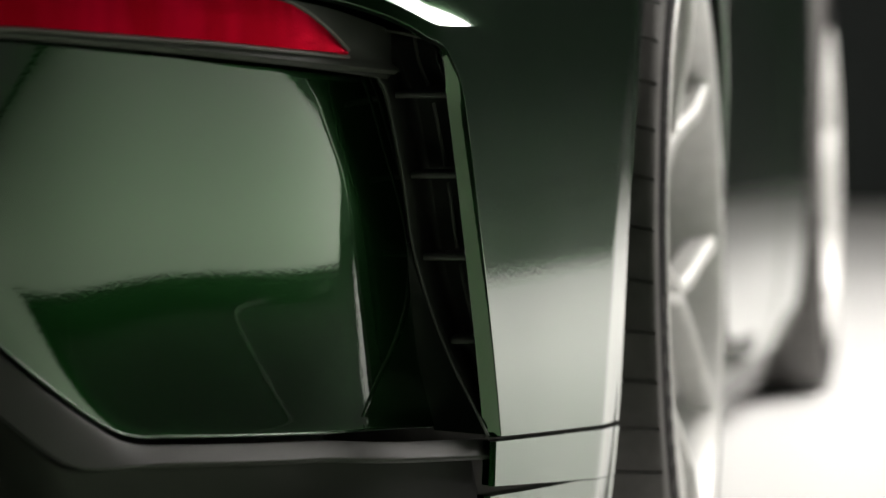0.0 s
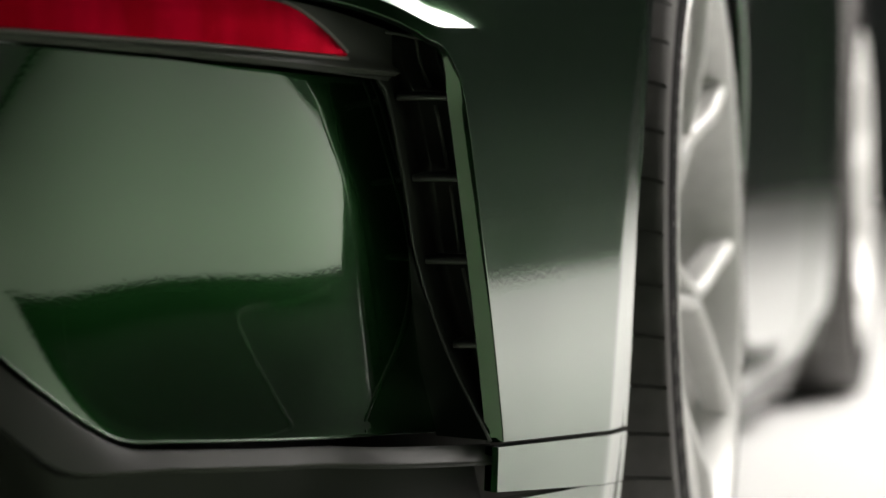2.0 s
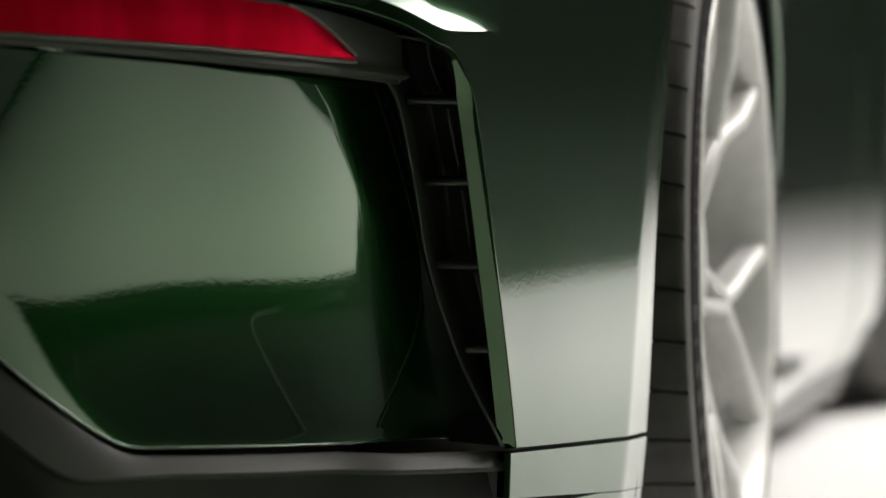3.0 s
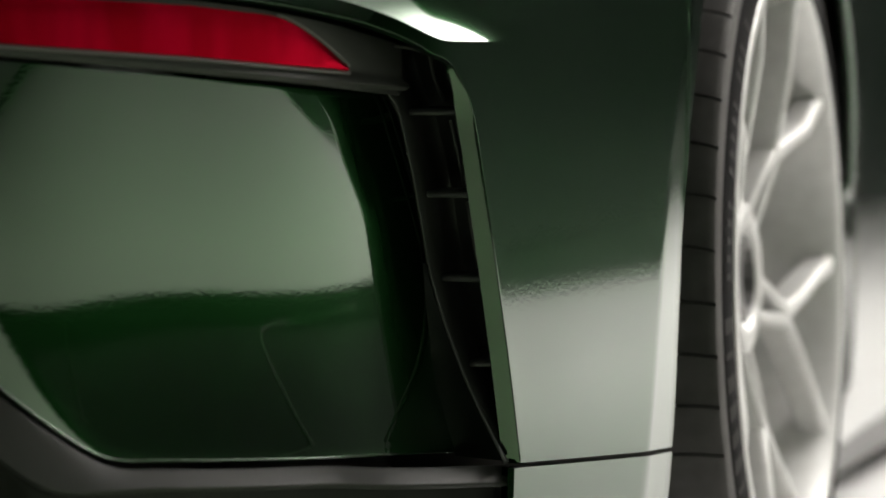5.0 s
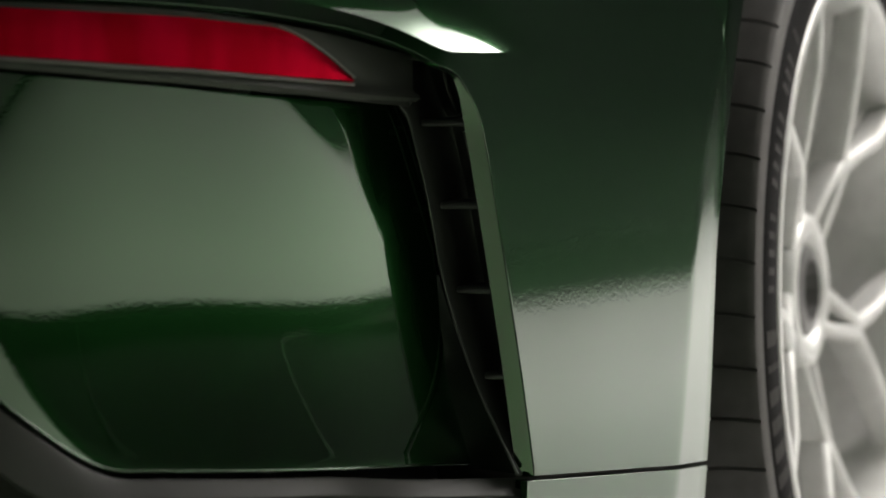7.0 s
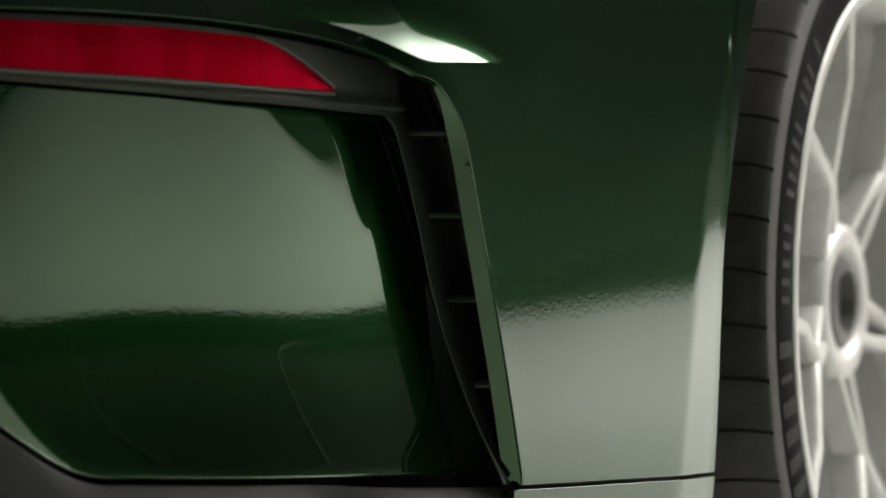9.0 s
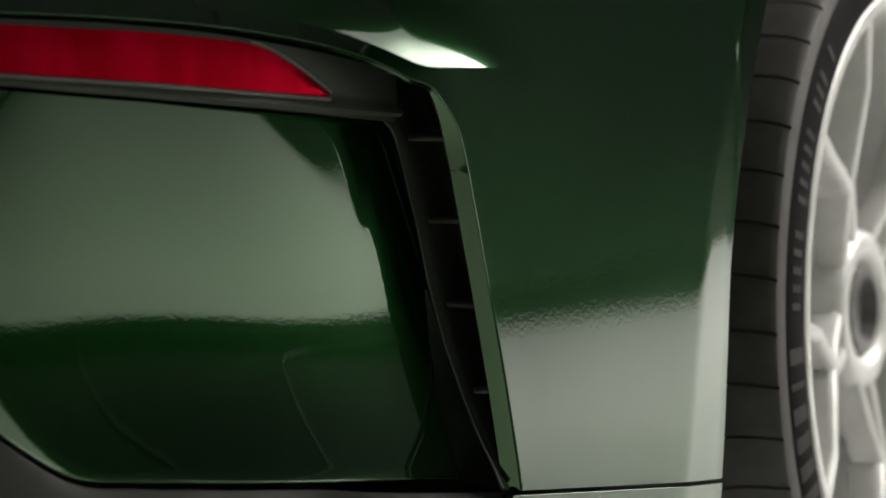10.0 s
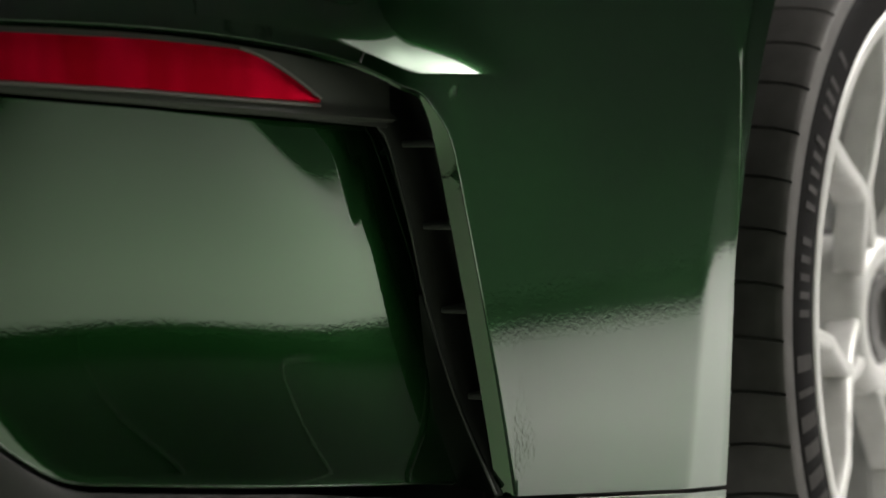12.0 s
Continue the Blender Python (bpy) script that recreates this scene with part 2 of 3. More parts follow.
def softbox(at, to, size, power, label, hem, hot=None, tint=(1.0, 0.985, 0.95)):
    root = tagged(new("softbox"), label, "studio light")
    m = look(at, to)
    root.matrix_world = m
    w, h = size
    glow = glowing("softbox_diffuser", power / (w * h) / 3.1416, hot, tint, hem)
    part("diffuser", block((w, h, 0.01)), glow, root, "glowing white diffuser cloth", smooth=False)
    bm = bmesh.new()
    ring = [[bm.verts.new((sx * w / 2, sy * h / 2, -0.04)) for sx, sy in ((-1, -1), (1, -1), (1, 1), (-1, 1))],
            [bm.verts.new((sx * (w / 2 + 0.03), sy * (h / 2 + 0.03), -0.04)) for sx, sy in ((-1, -1), (1, -1), (1, 1), (-1, 1))],
            [bm.verts.new((sx * (w / 2 + 0.03), sy * (h / 2 + 0.03), 0.06)) for sx, sy in ((-1, -1), (1, -1), (1, 1), (-1, 1))],
            [bm.verts.new((sx * 0.25, sy * 0.25, 0.4)) for sx, sy in ((-1, -1), (1, -1), (1, 1), (-1, 1))]]
    for a, b in zip(ring, ring[1:]):
        for k in range(4):
            bm.faces.new((a[k], a[(k + 1) % 4], b[(k + 1) % 4], b[k]))
    bm.faces.new(ring[-1])
    part("hood", bm, CLOTH, root, smooth=False)
    inv = m.inverted()
    end = m @ Vector((0, 0, 0.38))
    part("hanging_pole", tube([inv @ end, inv @ Vector((end.x, end.y, 5.0))], 0.018), STEEL, root)
    return root


softbox(REAR_LIGHT["at"], REAR_LIGHT["to"], REAR_LIGHT["size"], REAR_LIGHT["power"], "wide low white softbox hung beside the car", 0.79, (3.3, -0.31, 5.0, 2.2, 0.50), (0.80, 1.0, 0.68))
softbox(FLOOR_LIGHT["at"], FLOOR_LIGHT["to"], FLOOR_LIGHT["size"], FLOOR_LIGHT["power"], "large white softbox hung over the floor beside the car", 0.0, (1.0, -0.2, 3.4, 2.8, 0.05), (1.0, 0.955, 0.91))

# added green floor card behind the corner, unseen, for the blade edge's pale reflection
card = part("blade_fill_card", block((0.62, 0.92, 0.006), (0.89, -1.29, FLOOR - 0.0008)), CARD_GREEN, smooth=False)
tagged(bevel(card, 0.001, 1), "added unseen pale green card on the floor, reflected in the blade edge", "bounce card")

# pale cable lying in a bend on the floor
CABLE = bumped(material("pale_cable_sheath", (0.36, 0.36, 0.34), 0.5), 300, 0.1)
CABLE_DARK = bumped(material("dark_cable_sheath", (0.10, 0.10, 0.095), 0.5), 300, 0.1)
CABLE_LINE = [(1.45, -0.48), (1.7, -0.56), (1.94, -0.64), (2.38, -0.75), (2.85, -0.85), (3.25, -0.92), (3.5, -0.92), (3.72, -0.80), (3.95, -0.45), (4.2, 0.0), (4.5, 0.45), (4.7, 0.85)]
cable = part("floor_cable", tube([(*spline(CABLE_LINE, k / 60), FLOOR + 0.002) for k in range(61)], 0.0045), CABLE)
tagged(cable, "thin grey power cable lying on the dark floor", "cable")
cable = part("floor_cable", tube([(*spline([(1.35, -1.02), (1.5, -1.14), (2.0, -1.58), (2.8, -2.25), (3.34, -2.68), (3.9, -3.1)], k / 40), FLOOR + 0.002) for k in range(41)], 0.004), CABLE_DARK)
tagged(cable, "dark rubber cable lying straight on the floor", "cable")

# ---- the car ----
car = tagged(new("sports_car"), "dark green metallic sports car with silver wheels on a white floor", "car")

# plan of the body's skin at bumper height, from the rear's middle round the corner to the nose
SKIN = [(0, -1.115), (0.30, -1.078), (0.50, -1.012), (0.60, -0.958), (0.69, -0.890), (0.747, -0.837), (0.786, -0.807), (0.8075, -0.789), (0.8187, -0.7755),
        (0.8258, -0.752), (0.8448, -0.688), (0.8690, -0.61), (0.8925, -0.53), (0.910, -0.470), (0.9215, -0.43), (0.929, -0.40), (0.944, -0.25),
        (0.955, 0.0), (0.955, 0.2), (0.940, 0.38), (0.905, 0.55), (0.890, 0.8), (0.885, 1.2), (0.895, 1.6), (0.916, 1.92),
        (0.925, 2.1), (0.930, 2.45), (0.905, 2.75), (0.85, 3.03), (0.72, 3.24), (0.45, 3.38), (0, 3.44)]
_fine = np.array([spline(SKIN, k / 1200) for k in range(1201)])
_len = np.concatenate([[0], np.cumsum(np.linalg.norm(np.diff(_fine, axis=0), axis=1))])


def s_at(y):
    """Length along the skin's plan where it passes y on the flank."""
    side = (_fine[:, 0] > 0.55) & (np.arange(len(_fine)) < 1125)
    return float(np.interp(y, _fine[side, 1], _len[side]))


CORNER = s_at(-0.755)
AXLE_R, AXLE_F = -0.013, 2.45
HUB = 0.365
ARCH_R, ARCH_Y, ARCH_Z = 0.422, -0.004, 0.405


def ledge_z(s):
    """Height of the crisp fold over the vent; towards the rear it follows the skin's lower edge."""
    a, b, k = 0.5735, edge_soft(s) + 0.012, 0.003
    return k * math.log(math.exp((a - 0.57) / k) + math.exp((b - 0.57) / k)) + 0.57


# the same plan with a softer corner, for the skin over the vent
_even = np.linspace(0, _len[-1], 3000)
_soft = np.stack([np.interp(_even, _len, _fine[:, c]) for c in (0, 1)], 1)
_bell = np.exp(-((np.arange(-60, 61) * _even[1]) / 0.032) ** 2)
_bell /= _bell.sum()
_soft = np.stack([np.convolve(np.pad(_soft[:, c], 60, mode="reflect", reflect_type="odd"), _bell, mode="valid") for c in (0, 1)], 1)


def plan_xy(s, k):
    """Plan point at length s; k mixes in the softer corner."""
    a = np.array([np.interp(s, _len, _fine[:, 0]), np.interp(s, _len, _fine[:, 1])])
    if k <= 0 or s > CORNER + 0.15:
        return a
    b = np.array([np.interp(s, _even, _soft[:, 0]), np.interp(s, _even, _soft[:, 1])])
    return a + (b - a) * k * min((CORNER + 0.15 - s) / 0.08, 1)


def skin(s, z, out=0.0):
    """A point of the body's skin at length s and height z."""
    k = min(max((z - 0.535) / 0.055, 0), 1)
    k = k * k * (3 - 2 * k)
    x, y = plan_xy(s, k)
    h = 0.005 + 0.015 * k
    x2, y2 = plan_xy(s + h, k)
    x1, y1 = plan_xy(s - h, k)
    n = np.array([y2 - y1, -(x2 - x1)])
    n /= max(np.linalg.norm(n), 1e-9)
    flank = min(max((y + 0.72) / 0.25, 0), 1)
    # crisp upright crease before the wheel arch
    turn = ARCH_R + 0.037 - math.hypot(y - ARCH_Y, z - ARCH_Z) if z > 0.44 else y + 0.462 - 0.13 * (z - 0.44)
    turn = min(0.5 * (turn + math.sqrt(turn * turn + 1.5e-6)), 0.085) if y < 0.5 else 0.0
    d = out + 0.012 * flank * (z - 0.40) - (0.16 + 0.30 * max(0.44 - z, 0)) * turn - 0.38 * max(z - 0.50, 0) ** 2 - 0.30 * max(0.30 - z, 0) ** 2
    # the rear over the reflector leans forward
    rear = min(max((CORNER + 0.04 - s) / 0.16, 0), 1)
    rear = rear * rear * (3 - 2 * rear)
    d -= rear * 1.3 * max(z - 0.575, 0) ** 2
    # ledge over the vent: a crisp lower edge, fading along the flank and towards the rear
    e = s - CORNER + 0.012
    fade = math.exp(-(e / (0.065 if e > 0 else 0.12)) ** 2)
    d -= 0.013 * fade * (1 - math.exp(-max(z - ledge_z(s), 0) / 0.018))
    lean = min(max((0.050 - e) / 0.14, 0), 1)
    lean = lean * lean * (3 - 2 * lean)
    if lean > 0 and z > 0.5:
        d -= 0.20 * lean * 0.04 * math.tanh(max(z - edge_soft(s), 0) / 0.04)
    return np.array([x + n[0] * d, y + n[1] * d, z])


# lower edge of the skin over the reflector and down the vent's blade
EDGE = [(0, -1.11, 0.618), (0.35, -1.065, 0.616), (0.59, -0.965, 0.611), (0.69, -0.892, 0.604), (0.745, -0.835, 0.593), (0.775, -0.797, 0.581),
        (0.797, -0.770, 0.565), (0.810, -0.756, 0.545), (0.817, -0.747, 0.52), (0.826, -0.733, 0.461), (0.832, -0.718, 0.399),
        (0.837, -0.703, 0.335), (0.843, -0.688, 0.2622)]
_edge = np.array([spline(EDGE, k / 300) for k in range(301)])
_many = np.linspace(0.6, 1.5, 9001)
_many_xy = np.stack([np.interp(_many, _len, _fine[:, c]) for c in (0, 1)], 1)
_edge_s = np.array([_many[int(np.argmin(np.hypot(_many_xy[:, 0] - p[0], _many_xy[:, 1] - p[1])))] if p[0] > 0.6 else _len[int(np.argmin(np.hypot(_fine[:, 0] - p[0], _fine[:, 1] - p[1])))] for p in _edge])


def edge_z(s):
    return float(np.interp(s, _edge_s, _edge[:, 2]))


_blade = np.clip((np.linspace(0, 12, 301) - 6.0) / 2.2, 0, 1)
_blade = _blade * _blade * (3 - 2 * _blade)
_edge_s = np.maximum.accumulate(_edge_s + 0.0107 * _blade) + np.arange(301) * 1e-7




def arch_y(z, axle, side, radius=ARCH_R):
    """Where the wheel arch cuts the flank at height z; side -1: behind the axle."""
    q = radius ** 2 - (z - HUB) ** 2
    return axle + side * math.sqrt(max(q, 0.0))


def seam_z(s):
    y = np.interp(s, _len, _fine[:, 1])
    return 0.262 - 0.013 * min(max((y + 0.69) / 0.26, 0), 1)


# quarter panel: from the blade's edge to the wheel arch, over the reflector to the rear's middle
S_TIP = float(_edge_s[-1])
_calm_s = np.linspace(0.0, S_TIP, 1200)
_calm = np.array([edge_z(q) for q in _calm_s])
_wide = np.exp(-((np.arange(-60, 61) * _calm_s[1]) / 0.022) ** 2)
_calm = np.convolve(np.pad(_calm, 60, mode="reflect", reflect_type="odd"), _wide / _wide.sum(), mode="valid")


def edge_soft(s):
    """The edge's height with its small turns smoothed out."""
    return float(np.interp(s, _calm_s, _calm))


S_ARCH = s_at(ARCH_Y - ARCH_R)
# columns of the panel: where each begins and its height there
columns = [(s, edge_z(s)) for s in list(np.linspace(0, CORNER - 0.22, 24)[:-1]) + list(np.linspace(CORNER - 0.22, S_TIP - 0.085, 36)[:-1]) + list(np.linspace(S_TIP - 0.085, S_TIP - 1e-5, 90))]
columns += [(s, seam_z(s)) for s in np.linspace(S_TIP, S_ARCH, 60)]
FACET = np.array([0.205, -0.960, -0.20])
grid = [[] for k in range(67)]
for s, low in columns:
    base = skin(s, low)
    nrm = (skin(s, low, 0.01) - base) / 0.01
    if s < S_TIP:
        a = float(np.interp(s, _edge_s, _blade))
        e0, e1 = (skin(q, edge_z(q)) for q in (max(s - 0.003, 0.0), min(s + 0.003, S_TIP)))
        run = (e1 - e0) / np.linalg.norm(e1 - e0)
        face = FACET - np.dot(FACET, run) * run
        face /= np.linalg.norm(face)
        inward = np.cross(run, face)
        turned = base + inward * (0.0032 + 0.0100 * a)
    else:
        a = max(1 - (s - S_TIP) / 0.02, 0)
        turned = base + np.array([0, 0, -0.0005]) - 0.004 * nrm
    on = skin(s + 0.0006 * a, low + 0.0018 * (1 - a))
    near = turned + (base - turned) * 0.96
    grid[0].append(turned)
    grid[1].append(turned + (base - turned) * 0.5)
    grid[2].append(near)
    grid[3].append(0.5 * base + 0.25 * near + 0.25 * on)
    low = low + 0.0018 * (1 - a)
    fold = max(ledge_z(s), low + 0.002) if low < 0.70 else low + 0.002
    heights = list(low + (fold - low) * np.linspace(0, 1, 24)) + list(fold + (0.80 - fold) * np.linspace(0, 1, 40)[1:] ** 1.9)
    for k, z in enumerate(heights):
        p = skin(s + 0.0006 * a * max(1 - (z - low) / 0.04, 0), z)
        grid[k + 4].append(on if k == 0 else p)
quarter = panel_ob("quarter_panel", grid, 0.008, PAINT, car, "dark green metallic quarter panel with a crisp blade edge", edge=0.0)


# the skin over the wheel, from the arch's edge up
grid = [[] for k in range(42)]
for a in np.linspace(0, radians(80), 70):
    s, low = s_at(ARCH_Y - ARCH_R * math.cos(a)), ARCH_Z + ARCH_R * math.sin(a)
    grid[0].append(skin(s, low, -0.004))
    for k, f in enumerate(np.linspace(0, 1, 41) ** 1.5):
        grid[k + 1].append(skin(s, low + (0.80 - low) * f))
panel_ob("arch_panel", grid, 0.006, PAINT, quarter, edge=0.0)


# inner skin of the rear corner, on which trim, reflector and lower panel sit
RIM_PLAN = [(0.0, -1.085), (0.25, -1.060), (0.45, -1.005), (0.56, -0.958), (0.64, -0.906), (0.70, -0.850), (0.731, -0.808), (0.750, -0.770), (0.763, -0.728)]
# the lower panel as a height field over an upright plane through the corner: s along it in decimetres, z up
PANEL_AT, PANEL_RUN, PANEL_OUT = np.array([0.72, -0.80]), np.array([0.6, 0.8]), np.array([0.8, -0.6])
BOW = [0.006181, -0.010643, -0.011957, 0.000266, 0.002681, 0.0009, 5e-05, -4.4e-05, 0.000875, 0.000459, -2e-06, -0.00259, 0.001235, 0.001, -0.000294, -0.000194, 0.000422, -6.5e-05, -0.000134, -5e-06, 6e-06, -5e-06, -4.3e-05, -4.1e-05, -9e-06]
POWERS = [(0, 0), (1, 0), (2, 0), (3, 0), (4, 0), (5, 0), (0, 1), (1, 1), (2, 1), (3, 1), (4, 1), (0, 2), (1, 2), (2, 2), (3, 2), (4, 2), (0, 3), (1, 3), (2, 3), (3, 3), (4, 3), (0, 4), (1, 4), (2, 4), (3, 4)]


def panel_height(s, z):
    """How far the panel stands out of its plane: a gentle double bow."""
    q = max(s, -2.7)
    w = (z - 0.42) / 0.1
    h = sum(k * q ** a * w ** b for k, (a, b) in zip(BOW, POWERS))
    if s < q:
        h += sum(k * a * q ** (a - 1) * w ** b for k, (a, b) in zip(BOW, POWERS) if a) * (s - q) - 0.002 * (s - q) ** 2
    return h


def panel_at(s, z, out=0.0):
    """A point of the lower panel's face."""
    xy = PANEL_AT + PANEL_RUN * 0.1 * s + PANEL_OUT * (panel_height(s, z) + out)
    return np.array([xy[0], xy[1], z])


_low_s = np.linspace(-5.0, 1.45, 200)
_low_line = np.array([panel_at(s, 0.28)[:2] for s in _low_s])
LOW_PLAN = [(0.0, -1.080), (0.25, -1.056)] + [tuple(np.array([np.interp(x, _low_line[:, 0], _low_line[:, c]) for c in (0, 1)])) for x in (0.45, 0.562, 0.637, 0.692, 0.729, 0.7563, 0.7785)]


_rim = np.array([spline(RIM_PLAN, k / 800) for k in range(801)])


def rim(u, z, out=0.0):
    """A point of the surround's upright skin round the reflector."""
    k = min(max(int(round(u * 800)), 2), 798)
    t = _rim[k + 2] - _rim[k - 2]
    n = np.array([t[1], -t[0]]) / np.linalg.norm(t)
    p = np.array([np.interp(u, np.linspace(0, 1, 801), _rim[:, c]) for c in (0, 1)])
    d = out - 0.6 * (z - 0.55) ** 2
    return np.array([p[0] + n[0] * d, p[1] + n[1] * d, z])


_iu = np.linspace(0, 1, 400)
_ix = np.array([spline(RIM_PLAN, u)[0] for u in _iu])
_ilx = np.array([spline(LOW_PLAN, u)[0] for u in _iu])


def u_of(x, low=False):
    return float(np.interp(x, _ilx if low else _ix, _iu))


FLARE = 0.055
# the vent's inner edge line from top to bottom
VENT = [(0.752, -0.740, 0.572), (0.761, -0.730, 0.537), (0.767, -0.723, 0.523), (0.776, -0.707, 0.462), (0.783, -0.691, 0.398), (0.805, -0.687, 0.330), (0.838, -0.690, 0.264)]
_vent = np.array([spline(VENT, k / 60) for k in range(61)])


# where the panel ends: at the vent's edge, and further down at the joint with the vent's foot
END = [(0.578, 0.70), (0.537, 0.815), (0.523, 0.905), (0.462, 1.085), (0.410, 1.17), (0.370, 1.22), (0.320, 1.32), (0.26, 1.56)]


def panel_end(z):
    return float(np.interp(z, [p[0] for p in END[::-1]], [p[1] for p in END[::-1]]))


def panel_bottom(x):
    """Height of the lower panel's bottom edge over x: a slanted run, a rounded corner, then nearly level."""
    slant = 0.283 + (0.617 - x) * 0.95
    level = 0.2835 - 0.09 * max(x - 0.64, 0)
    k = 0.006
    return k * math.log(math.exp((slant - 0.28) / k) + math.exp((level - 0.28) / k)) + 0.278


def band_bottom(x):
    """Height of the lower edge of the band under the panel."""
    slant = 0.263 + (0.583 - x) * 1.0
    level = 0.2635 - 0.09 * max(x - 0.64, 0)
    k = 0.005
    return k * math.log(math.exp((slant - 0.26) / k) + math.exp((level - 0.26) / k)) + 0.26


def panel_top(x):
    return float(np.interp(x, [0.40, 0.55, 0.65, 0.73, 0.765], [0.566, 0.560, 0.549, 0.539, 0.535]))


grid = []
for v in np.linspace(0, 1, 90):
    row = []
    for k in np.linspace(0, 1, 150):
        s_end, z = 1.2, 0.40
        for step in range(8):
            s = -4.0 + (s_end + 4.0) * k
            x = panel_at(s, z)[0]
            zb, zt = panel_bottom(x), panel_top(min(x, 0.765))
            z = zb + (zt - zb) * v
            s_end = panel_end(z)
        # the slanted lower edge flares outwards, less and less round the corner
        turn = min(max((x - 0.555) / 0.080, 0), 1)
        turn = turn * turn * (3 - 2 * turn)
        wide = 0.036 - 0.028 * turn
        near = max(1 - (z - zb) * (0.725 + 0.275 * turn) / wide, 0)
        # the upper corner beside the vent rolls off a little
        over = (z - 0.462 + 2.14 * (min(x, 0.754) - 0.748)) / 0.005
        roll = 0.066 * 0.005 * (over if over > 30 else math.log(1 + math.exp(over)))
        row.append(panel_at(s, z, FLARE * wide * near * near - roll))
    grid.append(row)
lower_panel = panel_ob("bumper_panel", grid, 0.006, PAINT, car, "glossy dark green lower bumper panel", edge=0.0016)

hem = [grid[0][k] + np.array([0.0, -0.0008, -0.0002]) for k in range(0, 149, 2)]
part("hem", tube(hem, 0.0012, 10), PAINT, lower_panel)

# foot of the vent between the panel's end and the slanted edge
grid = []
for z in np.linspace(0.264, 0.41, 24):
    a = panel_at(panel_end(z) - 0.01, z, -0.001)
    b = along(_vent, 2, z)
    b[2] = z
    grid.append([a + (b - a) * k for k in np.linspace(0, 1, 8)])
# near-black colour here replaces green paint that mirrors darkness
panel_ob("vent_gusset", grid, 0.003, DARK_REFLECTION, car, "filler piece beside the vent, dark reflection put into its colour", edge=0.0)

# black surround of the reflector
grid = []
for v in np.linspace(0, 1, 14):
    row = []
    for k in np.linspace(0, 1, 70):
        u = u_of(0.10) + (1.0 - u_of(0.10)) * k
        x = float(np.interp(u, _iu, _ix))
        zb = panel_top(x) + 0.0025
        zt = float(along(_edge, 0, min(x + 0.022, 0.797))[2]) - 0.004 if x > 0.02 else 0.61
        zt = min(zt, 0.612, 0.612 - max(x - 0.70, 0) * 0.62)
        z = zb + (zt - zb) * v
        ledge = 0.007 * math.exp(-((v - 0.10) / 0.10) ** 2)
        row.append(rim(u, z, 0.010 + ledge))
    grid.append(row)
surround = panel_ob("reflector_surround", grid, 0.012, SATIN_BLACK, car, "satin black trim round the red reflector", edge=0.002)


def lens_top(x):
    straight = float(np.interp(x, [0.1, 0.55, 0.66, 0.724], [0.606, 0.604, 0.597, 0.588]))
    if x <= 0.700:
        return straight
    return straight - 0.0345 * ((x - 0.700) / 0.0400) ** 2.0


def lens_bottom(x):
    return float(np.interp(x, [0.1, 0.55, 0.66, 0.75], [0.577, 0.571, 0.562, 0.5515]))


def lens_x(k):
    return 0.12 + (0.7395 - 0.12) * k


grid = []
for v in np.linspace(0, 1, 12):
    row = []
    for k in list(np.linspace(0, 0.93, 50)) + list(np.linspace(0.94, 1, 24)):
        x = lens_x(k)
        zb, zt = lens_bottom(x), max(lens_top(x), lens_bottom(x) + 0.001)
        row.append(rim(u_of(x), zb + (zt - zb) * v, 0.0158 + 0.0010 * math.sin(math.pi * v) - 0.0012 * v))
    grid.append(row)
lens = panel_ob("red_reflector", grid, 0.006, RED, car, "long red reflector lens with fine prisms", edge=0.0012)
rim_line = [rim(u_of(lens_x(k)), lens_bottom(lens_x(k)) - 0.0022, 0.0165) for k in np.linspace(0, 1, 60)]
part("lens_edge", tube(rim_line, 0.0013), PALE_EDGE, lens, "thin pale edge under the lens")
tip_line = [rim(u_of(lens_x(k)) + 0.004, max(lens_top(lens_x(k)), lens_bottom(lens_x(k))) + 0.001, 0.0155) for k in np.linspace(0.945, 1, 26)]
part("lens_edge", tube(tip_line, 0.0010), PALE_EDGE, lens)

# the vent: frame bead, recessed duct, slats and a thin upright rib
bead = [np.array([p[0] + 0.001, p[1] - 0.002, p[2]]) for p in _vent]
vent = part("side_vent", tube(bead, 0.0012), SLAT, car, "upright black air vent with four slats")
INTO = np.array([0.10, 0.995, 0.0])


def vent_span(z, f, depth):
    a = along(_vent, 2, z)
    a[2] = z
    b = along(_edge[170:], 2, min(z, 0.566))
    b[2] = z
    if z > 0.545:
        b = b + np.array([0.0, 0.004, 0.0])
    return a + (b - a) * f + INTO * depth


